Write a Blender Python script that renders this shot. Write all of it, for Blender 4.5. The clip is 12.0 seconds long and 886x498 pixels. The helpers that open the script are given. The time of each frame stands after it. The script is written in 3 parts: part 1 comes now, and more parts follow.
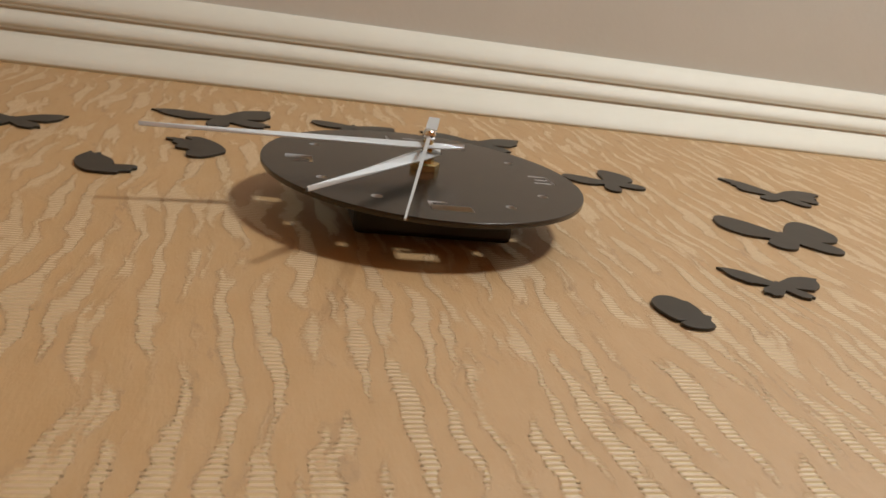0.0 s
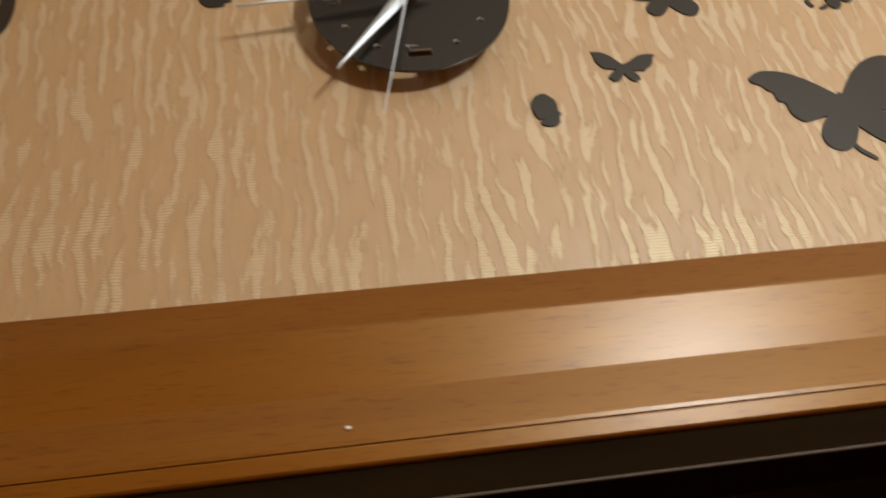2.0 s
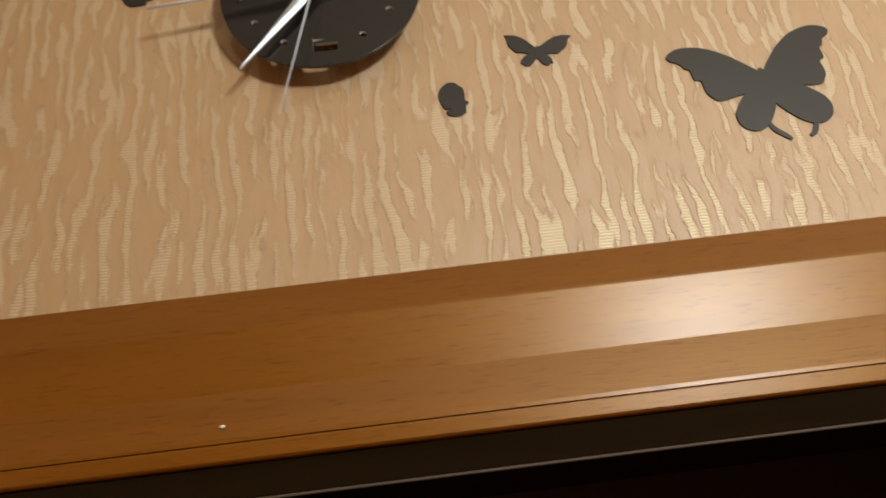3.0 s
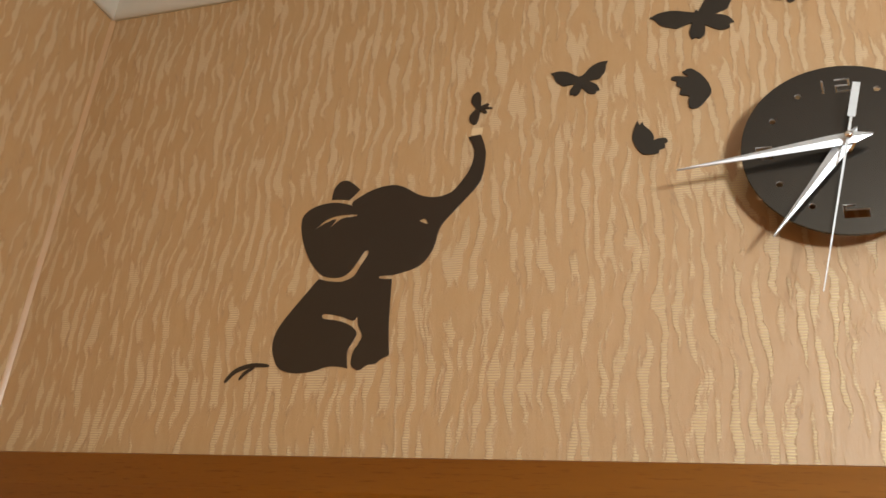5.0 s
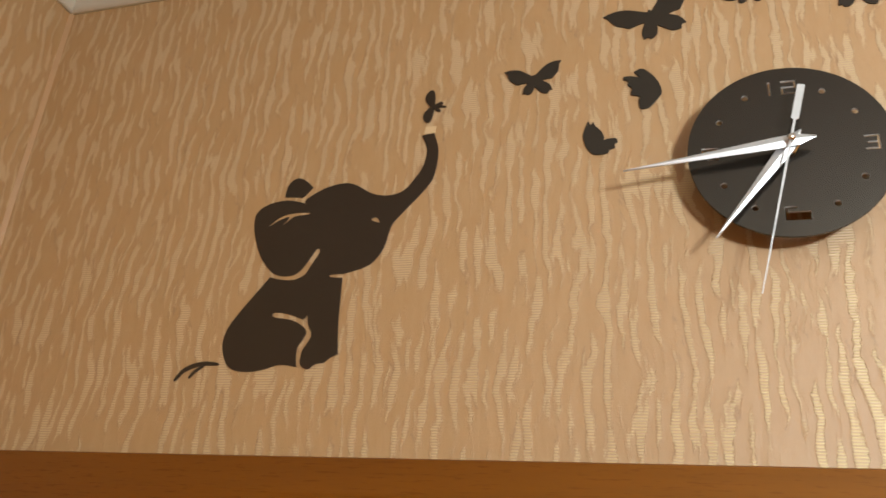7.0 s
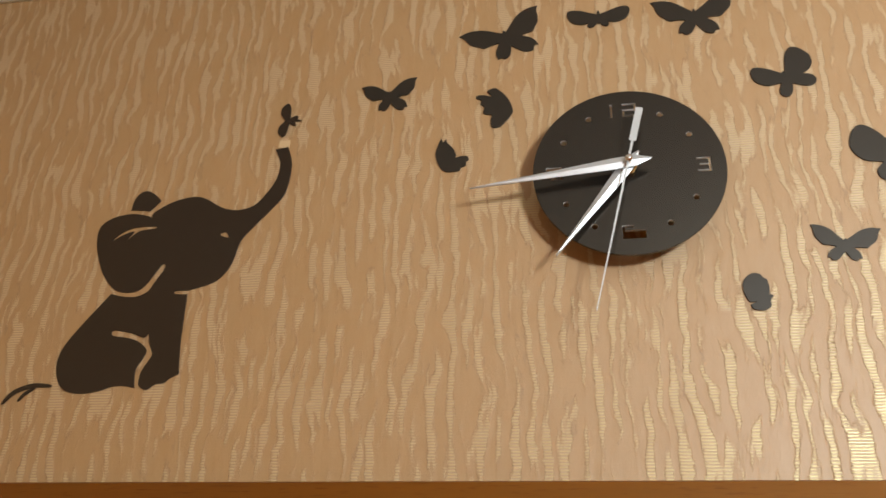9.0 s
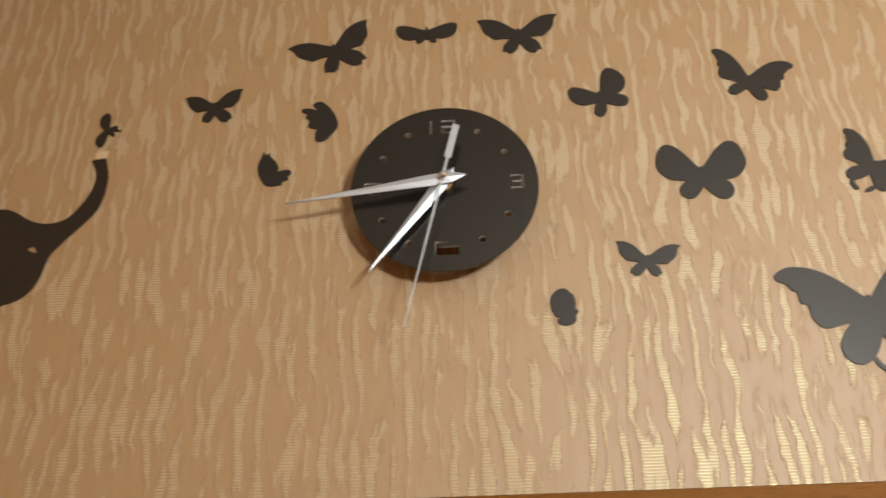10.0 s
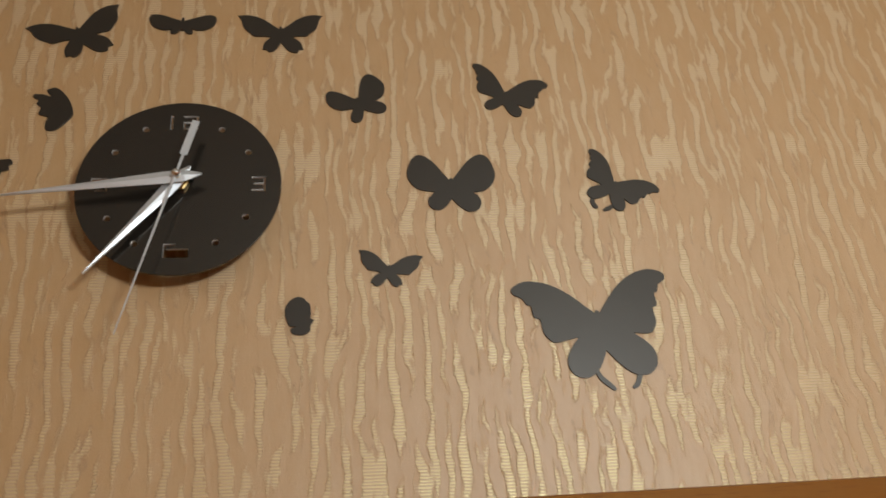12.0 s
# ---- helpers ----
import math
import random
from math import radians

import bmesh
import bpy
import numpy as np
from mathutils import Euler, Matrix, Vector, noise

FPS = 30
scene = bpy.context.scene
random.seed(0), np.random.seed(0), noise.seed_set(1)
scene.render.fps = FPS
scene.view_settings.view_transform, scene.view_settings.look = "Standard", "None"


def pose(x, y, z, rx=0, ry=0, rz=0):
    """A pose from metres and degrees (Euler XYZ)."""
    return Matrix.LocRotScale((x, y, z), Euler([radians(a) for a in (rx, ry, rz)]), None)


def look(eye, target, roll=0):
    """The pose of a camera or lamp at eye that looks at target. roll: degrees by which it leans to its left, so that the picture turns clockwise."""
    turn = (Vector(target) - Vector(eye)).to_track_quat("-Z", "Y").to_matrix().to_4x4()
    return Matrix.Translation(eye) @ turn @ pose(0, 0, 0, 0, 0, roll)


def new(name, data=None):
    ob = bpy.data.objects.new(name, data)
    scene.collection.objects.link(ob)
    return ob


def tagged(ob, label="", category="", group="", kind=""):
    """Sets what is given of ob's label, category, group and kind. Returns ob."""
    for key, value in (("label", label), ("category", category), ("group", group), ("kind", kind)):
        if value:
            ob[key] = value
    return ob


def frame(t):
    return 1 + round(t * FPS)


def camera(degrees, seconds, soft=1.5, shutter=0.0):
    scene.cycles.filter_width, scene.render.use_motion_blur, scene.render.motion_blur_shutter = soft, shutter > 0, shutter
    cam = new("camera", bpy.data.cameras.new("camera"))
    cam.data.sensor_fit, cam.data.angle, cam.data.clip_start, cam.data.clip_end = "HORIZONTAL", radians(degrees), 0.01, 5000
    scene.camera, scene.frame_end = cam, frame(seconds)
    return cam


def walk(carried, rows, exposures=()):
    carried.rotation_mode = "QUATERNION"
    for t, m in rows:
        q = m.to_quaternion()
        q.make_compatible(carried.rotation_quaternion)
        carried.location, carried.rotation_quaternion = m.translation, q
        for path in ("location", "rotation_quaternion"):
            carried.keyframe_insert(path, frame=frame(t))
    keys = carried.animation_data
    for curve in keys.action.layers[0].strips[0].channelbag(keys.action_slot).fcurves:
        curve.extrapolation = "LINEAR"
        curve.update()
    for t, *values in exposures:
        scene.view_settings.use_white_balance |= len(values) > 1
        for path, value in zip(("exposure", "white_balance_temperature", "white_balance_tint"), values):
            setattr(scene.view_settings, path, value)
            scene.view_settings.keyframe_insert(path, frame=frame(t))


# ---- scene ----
cam = camera(57.5, 12.0, soft=1.6, shutter=0.4)
PATH = [
    (0, (-0.083, -0.124, 1.99), (0.391, 0.545, 3.814), -28.8),
    (0.3, (-0.0702, -0.1476, 1.977), (0.3085, 0.6266, 3.776), -19.47),
    (0.5, (-0.074, -0.185, 1.97), (0.267, 0.728, 3.716), -14.8),
    (0.7, (-0.0517, -0.2282, 1.962), (0.2201, 0.8245, 3.625), -10.35),
    (1, (-0.062, -0.289, 1.955), (0.206, 1.006, 3.455), -9.9),
    (1.2, (-0.0874, -0.3172, 1.933), (0.1683, 1.06, 3.349), -9.22),
    (1.5, (-0.122, -0.391, 1.898), (0.134, 1.159, 3.136), -8.5),
    (1.7, (-0.1161, -0.4576, 1.879), (0.1274, 1.217, 2.936), -8.05),
    (2, (-0.067, -0.477, 1.876), (0.173, 1.239, 2.876), -9),
    (2.2, (-0.0271, -0.468, 1.889), (0.1978, 1.291, 2.811), -9.38),
    (2.5, (0.036, -0.466, 1.901), (0.206, 1.328, 2.768), -9.2),
    (2.7, (0.064, -0.4991, 1.898), (0.1458, 1.319, 2.724), -7.87),
    (3, (0.055, -0.512, 1.889), (0.118, 1.28, 2.774), -7.5),
    (3.2, (0.0377, -0.5451, 1.934), (0.0293, 1.278, 2.751), -6.14),
    (3.5, (-0.048, -0.56, 1.967), (-0.178, 1.226, 2.857), -3.3),
    (3.7, (-0.1015, -0.5967, 1.975), (-0.3539, 1.185, 2.845), -1.37),
    (5.3, (-0.1407, -0.6633, 2.002), (-0.728, 1.058, 2.827), 4.52),
    (5.5, (-0.152, -0.666, 1.997), (-0.708, 1.061, 2.838), 4.3),
    (6, (-0.143, -0.659, 1.997), (-0.695, 1.071, 2.834), 4.5),
    (6.5, (-0.133, -0.659, 1.995), (-0.671, 1.072, 2.839), 4.2),
    (6.7, (-0.114, -0.6572, 2.01), (-0.686, 1.078, 2.821), 4.43),
    (8.3, (-0.0622, -0.6231, 2.006), (-0.4467, 1.154, 2.839), 2.57),
    (8.5, (-0.056, -0.622, 2.004), (-0.43, 1.146, 2.862), 2.5),
    (9, (-0.042, -0.632, 2.014), (-0.377, 1.141, 2.878), 1.7),
    (9.5, (-0.007, -0.623, 2.014), (-0.28, 1.151, 2.896), 0.5),
    (9.7, (0.0072, -0.6319, 2.029), (-0.1867, 1.161, 2.889), -0.6),
    (10, (0.035, -0.623, 2.024), (-0.073, 1.172, 2.9), -1.5),
    (10.2, (0.0497, -0.6211, 2.022), (-0.0004, 1.171, 2.905), -1.82),
    (10.5, (0.068, -0.622, 2.028), (0.121, 1.181, 2.891), -3.1),
    (10.7, (0.0943, -0.6209, 2.026), (0.201, 1.182, 2.881), -3.73),
    (11, (0.122, -0.608, 2.025), (0.33, 1.195, 2.864), -5.1),
    (11.2, (0.1449, -0.5941, 2.017), (0.379, 1.197, 2.874), -5.13),
    (11.5, (0.15, -0.599, 2.028), (0.437, 1.194, 2.866), -5.4),
    (11.7, (0.1487, -0.6019, 2.016), (0.4083, 1.173, 2.899), -4.83),
    (12, (0.129, -0.602, 2.026), (0.382, 1.173, 2.912), -4.6),
]
walk(cam, [(t, look(eye, target, roll)) for t, eye, target, roll in PATH],
     [(0.0, 0.02), (2.5, 0.02), (3.5, 0.07), (5.5, 0.38), (6.5, 0.38), (8.5, 0.21), (9.5, 0.10), (10.5, -0.13), (11.5, -0.40), (12.0, -0.41)])

# ---- world and light ----
LAMP = Vector((0.64, -1.22, 2.27))
world = bpy.data.worlds.new("world")
scene.world = world
world.use_nodes = True
world.node_tree.nodes["Background"].inputs["Color"].default_value = (0.30, 0.24, 0.18, 1)
world.node_tree.nodes["Background"].inputs["Strength"].default_value = 0.0

bulb_light = bpy.data.lights.new("bulb_light", "POINT")
bulb_light.energy = 71
bulb_light.color = (0.935, 0.975, 0.985)
bulb_light.shadow_soft_size = 0.09
bulb_ob = new("bulb_light", bulb_light)
bulb_ob.location = LAMP


# ---- materials ----
def material(name, rough=0.5, metal=0.0, color=(0.5, 0.5, 0.5)):
    m = bpy.data.materials.new(name)
    m.use_nodes = True
    b = m.node_tree.nodes["Principled BSDF"]
    b.inputs["Base Color"].default_value = (*color, 1)
    b.inputs["Roughness"].default_value = rough
    b.inputs["Metallic"].default_value = metal
    return m, m.node_tree, b


def node(tree, kind, **inputs):
    n = tree.nodes.new(kind)
    for key, value in inputs.items():
        n.inputs[key.replace("_", " ")].default_value = value
    return n


def stretched(tree, scale, offset=(0, 0, 0)):
    """World-sized coordinates, stretched axis by axis."""
    geo = tree.nodes.new("ShaderNodeNewGeometry")
    mp = tree.nodes.new("ShaderNodeMapping")
    mp.inputs["Scale"].default_value = scale
    mp.inputs["Location"].default_value = offset
    tree.links.new(geo.outputs["Position"], mp.inputs["Vector"])
    return mp.outputs["Vector"]


def noise_tex(tree, vector, scale=1.0, detail=2.0, rough=0.5, distort=0.0):
    n = tree.nodes.new("ShaderNodeTexNoise")
    n.inputs["Scale"].default_value = scale
    n.inputs["Detail"].default_value = detail
    n.inputs["Roughness"].default_value = rough
    n.inputs["Distortion"].default_value = distort
    tree.links.new(vector, n.inputs["Vector"])
    return n.outputs["Fac"]


def ramp(tree, fac, stops):
    n = tree.nodes.new("ShaderNodeValToRGB")
    r = n.color_ramp
    while len(r.elements) < len(stops):
        r.elements.new(0.5)
    for e, (at, c) in zip(r.elements, stops):
        e.position, e.color = at, (*c, 1) if len(c) == 3 else c
    tree.links.new(fac, n.inputs["Fac"])
    return n.outputs["Color"]


def math_node(tree, op, a, b):
    n = tree.nodes.new("ShaderNodeMath")
    n.operation = op
    for i, v in enumerate((a, b)):
        if isinstance(v, (int, float)):
            n.inputs[i].default_value = v
        else:
            tree.links.new(v, n.inputs[i])
    return n.outputs[0]


def mix(tree, fac, a, b):
    n = tree.nodes.new("ShaderNodeMix")
    n.data_type = "RGBA"
    for sock, v in ((n.inputs["Factor"], fac), (n.inputs["A"], a), (n.inputs["B"], b)):
        if isinstance(v, tuple):
            sock.default_value = (*v, 1)
        elif isinstance(v, (int, float)):
            sock.default_value = v
        else:
            tree.links.new(v, sock)
    return n.outputs["Result"]


def bump(tree, height, bsdf, strength, distance, before=None):
    n = tree.nodes.new("ShaderNodeBump")
    n.inputs["Strength"].default_value = strength
    n.inputs["Distance"].default_value = distance
    tree.links.new(height, n.inputs["Height"])
    if before:
        tree.links.new(before, n.inputs["Normal"])
    tree.links.new(n.outputs["Normal"], bsdf.inputs["Normal"])
    return n.outputs["Normal"]


STREAK = 0.0128


def wallpaper_material():
    """Tan vinyl wallpaper with ragged upright foil streaks and fine level ribs on them."""
    m, t, b = material("wallpaper")
    geo = t.nodes.new("ShaderNodeNewGeometry")
    sep = t.nodes.new("ShaderNodeSeparateXYZ")
    t.links.new(geo.outputs["Position"], sep.inputs[0])
    along = math_node(t, "ADD", sep.outputs["X"], sep.outputs["Y"])

    def centred(fac, amount):
        return math_node(t, "MULTIPLY", math_node(t, "SUBTRACT", fac, 0.5), amount)

    # the line of each streak wanders slowly, and its edges are torn at two finer sizes
    drift = noise_tex(t, stretched(t, (14, 14, 9)), 1.0, 2.0, 0.5)
    wave = noise_tex(t, stretched(t, (32, 32, 38), (5, 2, 1)), 1.0, 2.0, 0.5)
    torn = noise_tex(t, stretched(t, (330, 330, 210)), 1.0, 5.0, 0.85)
    a = math_node(t, "ADD", along, centred(drift, 0.034))
    a = math_node(t, "ADD", a, centred(wave, 0.0095))
    a = math_node(t, "ADD", a, centred(torn, 0.0078))
    beat = math_node(t, "SINE", math_node(t, "MULTIPLY", a, 2 * math.pi / STREAK), 0.0)
    comb = t.nodes.new("ShaderNodeCombineXYZ")
    t.links.new(math_node(t, "MULTIPLY", a, 135.0), comb.inputs["X"])
    t.links.new(math_node(t, "MULTIPLY", sep.outputs["Z"], 18.0), comb.inputs["Y"])
    broken = noise_tex(t, comb.outputs[0], 1.0, 2.0, 0.45)
    streak = math_node(t, "ADD", math_node(t, "MULTIPLY", beat, 0.082), broken)
    mask = ramp(t, streak, [(0.540, (0, 0, 0)), (0.584, (1, 1, 1))])
    gate = ramp(t, noise_tex(t, stretched(t, (60, 60, 26), (3, 1, 7)), 1.0, 2.0), [(0.48, (0, 0, 0)), (0.62, (1, 1, 1))])
    crease = math_node(t, "MULTIPLY", ramp(t, streak, [(0.505, (0, 0, 0)), (0.524, (1, 1, 1)), (0.542, (0, 0, 0))]), gate)
    fine = noise_tex(t, stretched(t, (900, 900, 260)), 1.0, 2.0)
    big = noise_tex(t, stretched(t, (3, 3, 2)), 1.0, 2.0)
    cloud = ramp(t, noise_tex(t, stretched(t, (95, 95, 34), (2, 6, 4)), 1.0, 4.0, 0.6), [(0.32, (0, 0, 0)), (0.68, (1, 1, 1))])
    base = mix(t, big, (0.392, 0.222, 0.080), (0.442, 0.256, 0.096))
    base = mix(t, math_node(t, "MULTIPLY", cloud, 0.50), base, (0.475, 0.302, 0.144))
    base = mix(t, math_node(t, "MULTIPLY", fine, 0.30), base, (0.325, 0.178, 0.056))
    pale = mix(t, fine, (0.525, 0.362, 0.206), (0.475, 0.318, 0.174))
    pale = mix(t, math_node(t, "MULTIPLY", cloud, 0.25), pale, (0.442, 0.270, 0.120))
    col = mix(t, mask, base, pale)
    # the shadow in the creases is mixed into the colour as dark brown
    col = mix(t, math_node(t, "MULTIPLY", crease, 0.38), col, (0.17, 0.09, 0.04))
    t.links.new(col, b.inputs["Base Color"])
    # the streaks are foil: glossy, with pressed level ribs whose upper side is the polished one; the ground is a satin vinyl
    turn = math_node(t, "MULTIPLY", sep.outputs["Z"], 2 * math.pi / 0.0024)
    rib = math_node(t, "SINE", turn, 0.0)
    upper = math_node(t, "SINE", math_node(t, "SUBTRACT", turn, math.pi / 4), 0.0)
    thread = ramp(t, math_node(t, "ADD", math_node(t, "MULTIPLY", upper, 0.5), 0.5), [(0.34, (0.0, 0.0, 0.0)), (0.66, (1, 1, 1))])
    foil = math_node(t, "MULTIPLY", mask, thread)
    t.links.new(math_node(t, "ADD", 0.44, math_node(t, "MULTIPLY", foil, 0.50)), b.inputs["Specular IOR Level"])
    b.inputs["IOR"].default_value = 2.0
    t.links.new(mix(t, foil, (0.88, 0.97, 1.0), (0.97, 0.98, 0.56)), b.inputs["Specular Tint"])
    t.links.new(math_node(t, "SUBTRACT", 0.56, math_node(t, "MULTIPLY", foil, 0.26)), b.inputs["Roughness"])
    rib = math_node(t, "MULTIPLY", rib, math_node(t, "ADD", math_node(t, "MULTIPLY", mask, 0.97), 0.03))
    # the foil stands a little proud of the ground, which is creased here and there
    relief = ramp(t, streak, [(0.500, (0, 0, 0)), (0.585, (1, 1, 1))])
    relief = math_node(t, "SUBTRACT", relief, math_node(t, "MULTIPLY", crease, 0.5))
    n1 = bump(t, relief, b, 0.45, 0.0005)
    n1 = bump(t, math_node(t, "ADD", streak, math_node(t, "MULTIPLY", cloud, 0.15)), b, 0.28, 0.002, n1)
    n2 = bump(t, rib, b, 1.0, 0.00011, n1)
    bump(t, fine, b, 0.25, 0.0005, n2)
    return m


def wood_material(name, dark, light, rough, gloss=0.5, varnish=0.0):
    """Varnished timber with the grain along x."""
    m, t, b = material(name, rough)
    g = noise_tex(t, stretched(t, (4, 60, 60)), 1.0, 4.0, 0.6, 0.4)
    pore = noise_tex(t, stretched(t, (55, 600, 600)), 1.0, 2.5, 0.6)
    col = ramp(t, g, [(0.3, dark), (0.7, light)])
    pit = ramp(t, pore, [(0.57, (0, 0, 0)), (0.72, (0.5, 0.5, 0.5))])
    col = mix(t, math_node(t, "MULTIPLY", pit, 0.18), col, tuple(0.5 * c for c in dark))
    t.links.new(math_node(t, "MULTIPLY", math_node(t, "SUBTRACT", 1.0, math_node(t, "MULTIPLY", pit, 1.7)), gloss), b.inputs["Specular IOR Level"])
    t.links.new(col, b.inputs["Base Color"])
    smear = noise_tex(t, stretched(t, (14, 90, 90)), 1.0, 3.0)
    t.links.new(math_node(t, "ADD", rough - 0.06, math_node(t, "MULTIPLY", smear, 0.12)), b.inputs["Roughness"])
    n1 = bump(t, pore, b, 0.28, 0.0006)
    bump(t, g, b, 0.05, 0.002, n1)
    if varnish:
        b.inputs["Coat Weight"].default_value = varnish
        b.inputs["Coat Roughness"].default_value = 0.33
        b.inputs["Coat IOR"].default_value = 1.48
        b.inputs["Specular Tint"].default_value = (1.0, 0.54, 0.04, 1)
        b.inputs["IOR"].default_value = 1.55
    return m


def mottled(name, c1, c2, rough, scale=40.0, metal=0.0, relief=0.1):
    m, t, b = material(name, rough, metal)
    p = stretched(t, (1, 1, 1))
    n = noise_tex(t, p, scale, 4.0, 0.6)
    f = noise_tex(t, p, scale * 18, 2.0)
    t.links.new(mix(t, n, c1, c2), b.inputs["Base Color"])
    t.links.new(math_node(t, "ADD", rough - 0.05, math_node(t, "MULTIPLY", n, 0.1)), b.inputs["Roughness"])
    bump(t, f, b, relief, 0.0004)
    return m


WALLPAPER = wallpaper_material()
CASING = wood_material("varnished_wood", (0.122, 0.032, 0.0001), (0.152, 0.043, 0.0002), 0.48, 0.70, 0.68)
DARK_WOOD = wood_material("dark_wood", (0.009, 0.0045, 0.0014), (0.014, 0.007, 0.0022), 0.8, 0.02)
CREAM = mottled("cream_foam", (0.74, 0.73, 0.64), (0.67, 0.66, 0.56), 0.6, 25)
CEILING = mottled("ceiling_paint", (0.63, 0.61, 0.55), (0.57, 0.55, 0.49), 0.8, 12, relief=0.3)
# saturated ochre for the unseen walls, chosen to throw back orange fill light
PLAIN = mottled("warm_bounce_paint", (0.66, 0.30, 0.08), (0.60, 0.26, 0.06), 0.8, 6)
# darkened colour stands in for the lack of light in the hall
HALL = mottled("hall_paint_with_shade", (0.16, 0.11, 0.075), (0.13, 0.09, 0.06), 0.85, 6)
# paler brown that paints the light caught along an edge
PALE_EDGE = mottled("lit_edge", (0.07, 0.045, 0.022), (0.05, 0.032, 0.016), 0.75, 60)
SEALANT = mottled("clear_sealant", (0.46, 0.29, 0.15), (0.40, 0.24, 0.12), 0.30, 30)
# orange boards, out of view, that also warm the fill light
FLOOR = wood_material("warm_bounce_boards", (0.30, 0.120, 0.030), (0.44, 0.190, 0.060), 0.4)
ACRYLIC = mottled("black_acrylic", (0.008, 0.0065, 0.005), (0.011, 0.009, 0.007), 0.22, 60, relief=0.02)
ACRYLIC.node_tree.nodes["Principled BSDF"].inputs["Specular IOR Level"].default_value = 0.7
ACRYLIC.node_tree.nodes["Principled BSDF"].inputs["Specular Tint"].default_value = (1.0, 0.92, 0.82, 1)
CUT_EDGE = mottled("frosted_cut_edge", (0.55, 0.54, 0.52), (0.42, 0.41, 0.40), 0.5, 90)
FOAM = mottled("black_matt_plastic", (0.016, 0.012, 0.008), (0.021, 0.016, 0.011), 0.42, 60, relief=0.04)
FOAM.node_tree.nodes["Principled BSDF"].inputs["Specular Tint"].default_value = (1.0, 0.98, 0.92, 1)
DECAL = mottled("black_decal_film", (0.019, 0.011, 0.005), (0.025, 0.015, 0.008), 0.38, 60, relief=0.04)
CHIP = mottled("pale_backing_film", (0.66, 0.50, 0.29), (0.58, 0.42, 0.23), 0.5, 60, relief=0.04)
BLACK = mottled("black_plastic", (0.010, 0.009, 0.008), (0.016, 0.014, 0.012), 0.45, 50)
SILVER = mottled("brushed_aluminium", (0.72, 0.77, 0.80), (0.63, 0.67, 0.70), 0.42, 80, 0.75, 0.05)
BRASS = mottled("brass", (0.75, 0.58, 0.28), (0.62, 0.46, 0.20), 0.25, 60, 1.0)
STEEL = mottled("polished_steel", (0.80, 0.79, 0.77), (0.72, 0.71, 0.69), 0.15, 60, 1.0)


GLOW, glow_tree, glow_bsdf = material("lit_bulb_glass", 0.3, 0.0, (0.9, 0.88, 0.82))
glow_bsdf.inputs["Emission Color"].default_value = (1.0, 0.95, 0.85, 1)
glow_bsdf.inputs["Emission Strength"].default_value = 12.0


# ---- building helpers ----
from mathutils.geometry import delaunay_2d_cdt


def put(name, mesh, mat, parent=None, label=""):
    mesh.materials.clear()
    mesh.materials.append(mat)
    ob = new(name, mesh)
    ob.parent = parent
    if label:
        tagged(ob, label)
    return ob


def part(name, bm, mat, parent=None, label="", smooth=False):
    mesh = bpy.data.meshes.new(name)
    bm.to_mesh(mesh)
    bm.free()
    for p in mesh.polygons:
        p.use_smooth = smooth
    return put(name, mesh, mat, parent, label)


def box(x0, x1, y0, y1, z0, z1, bevel=0.0):
    bm = bmesh.new()
    bmesh.ops.create_cube(bm, size=1, matrix=Matrix.Translation(((x0 + x1) / 2, (y0 + y1) / 2, (z0 + z1) / 2)) @ Matrix.Diagonal((x1 - x0, y1 - y0, z1 - z0, 1)))
    if bevel:
        bmesh.ops.bevel(bm, geom=bm.edges[:], offset=bevel, segments=2, affect="EDGES", profile=0.5)
    return bm


def sweep(profile, ends):
    """A closed profile of (out, up) pairs run between two ends; each end maps (out, up) to a place, so that ends can be mitred."""
    bm = bmesh.new()
    rings = [[bm.verts.new(f(o, u)) for o, u in profile] for f in ends]
    n = len(profile)
    for r0, r1 in zip(rings, rings[1:]):
        for i in range(n):
            bm.faces.new((r0[i], r0[(i + 1) % n], r1[(i + 1) % n], r1[i]))
    bm.faces.new(rings[0][::-1])
    bm.faces.new(rings[-1])
    bmesh.ops.recalc_face_normals(bm, faces=bm.faces[:])
    return bm


def turned(profile, x, z, sides=24):
    """A turned piece: (radius, y) pairs spun round an axis that stands square to the wall at (x, z)."""
    bm = bmesh.new()
    rings = []
    for r, y in profile:
        rings.append([bm.verts.new((x + r * math.cos(2 * math.pi * k / sides), y, z + r * math.sin(2 * math.pi * k / sides))) for k in range(sides)])
    for r0, r1 in zip(rings, rings[1:]):
        for k in range(sides):
            bm.faces.new((r0[k], r0[(k + 1) % sides], r1[(k + 1) % sides], r1[k]))
    bm.faces.new(rings[0])
    bm.faces.new(rings[-1][::-1])
    bmesh.ops.recalc_face_normals(bm, faces=bm.faces[:])
    return bm


def smooth_loop(points, steps=4):
    """A soft closed line through the points; a point given twice stays a sharp corner."""
    out, n = [], len(points)
    p = [Vector(q) for q in points]
    for i in range(n):
        a, b, c, d = p[i - 1], p[i], p[(i + 1) % n], p[(i + 2) % n]
        if (b - c).length < 1e-9:
            continue
        for k in range(steps):
            s = k / steps
            q = 0.5 * ((2 * b) + (c - a) * s + (2 * a - 5 * b + 4 * c - d) * s * s + (3 * b - a - 3 * c + d) * s ** 3)
            out.append((q.x, q.y))
    return out


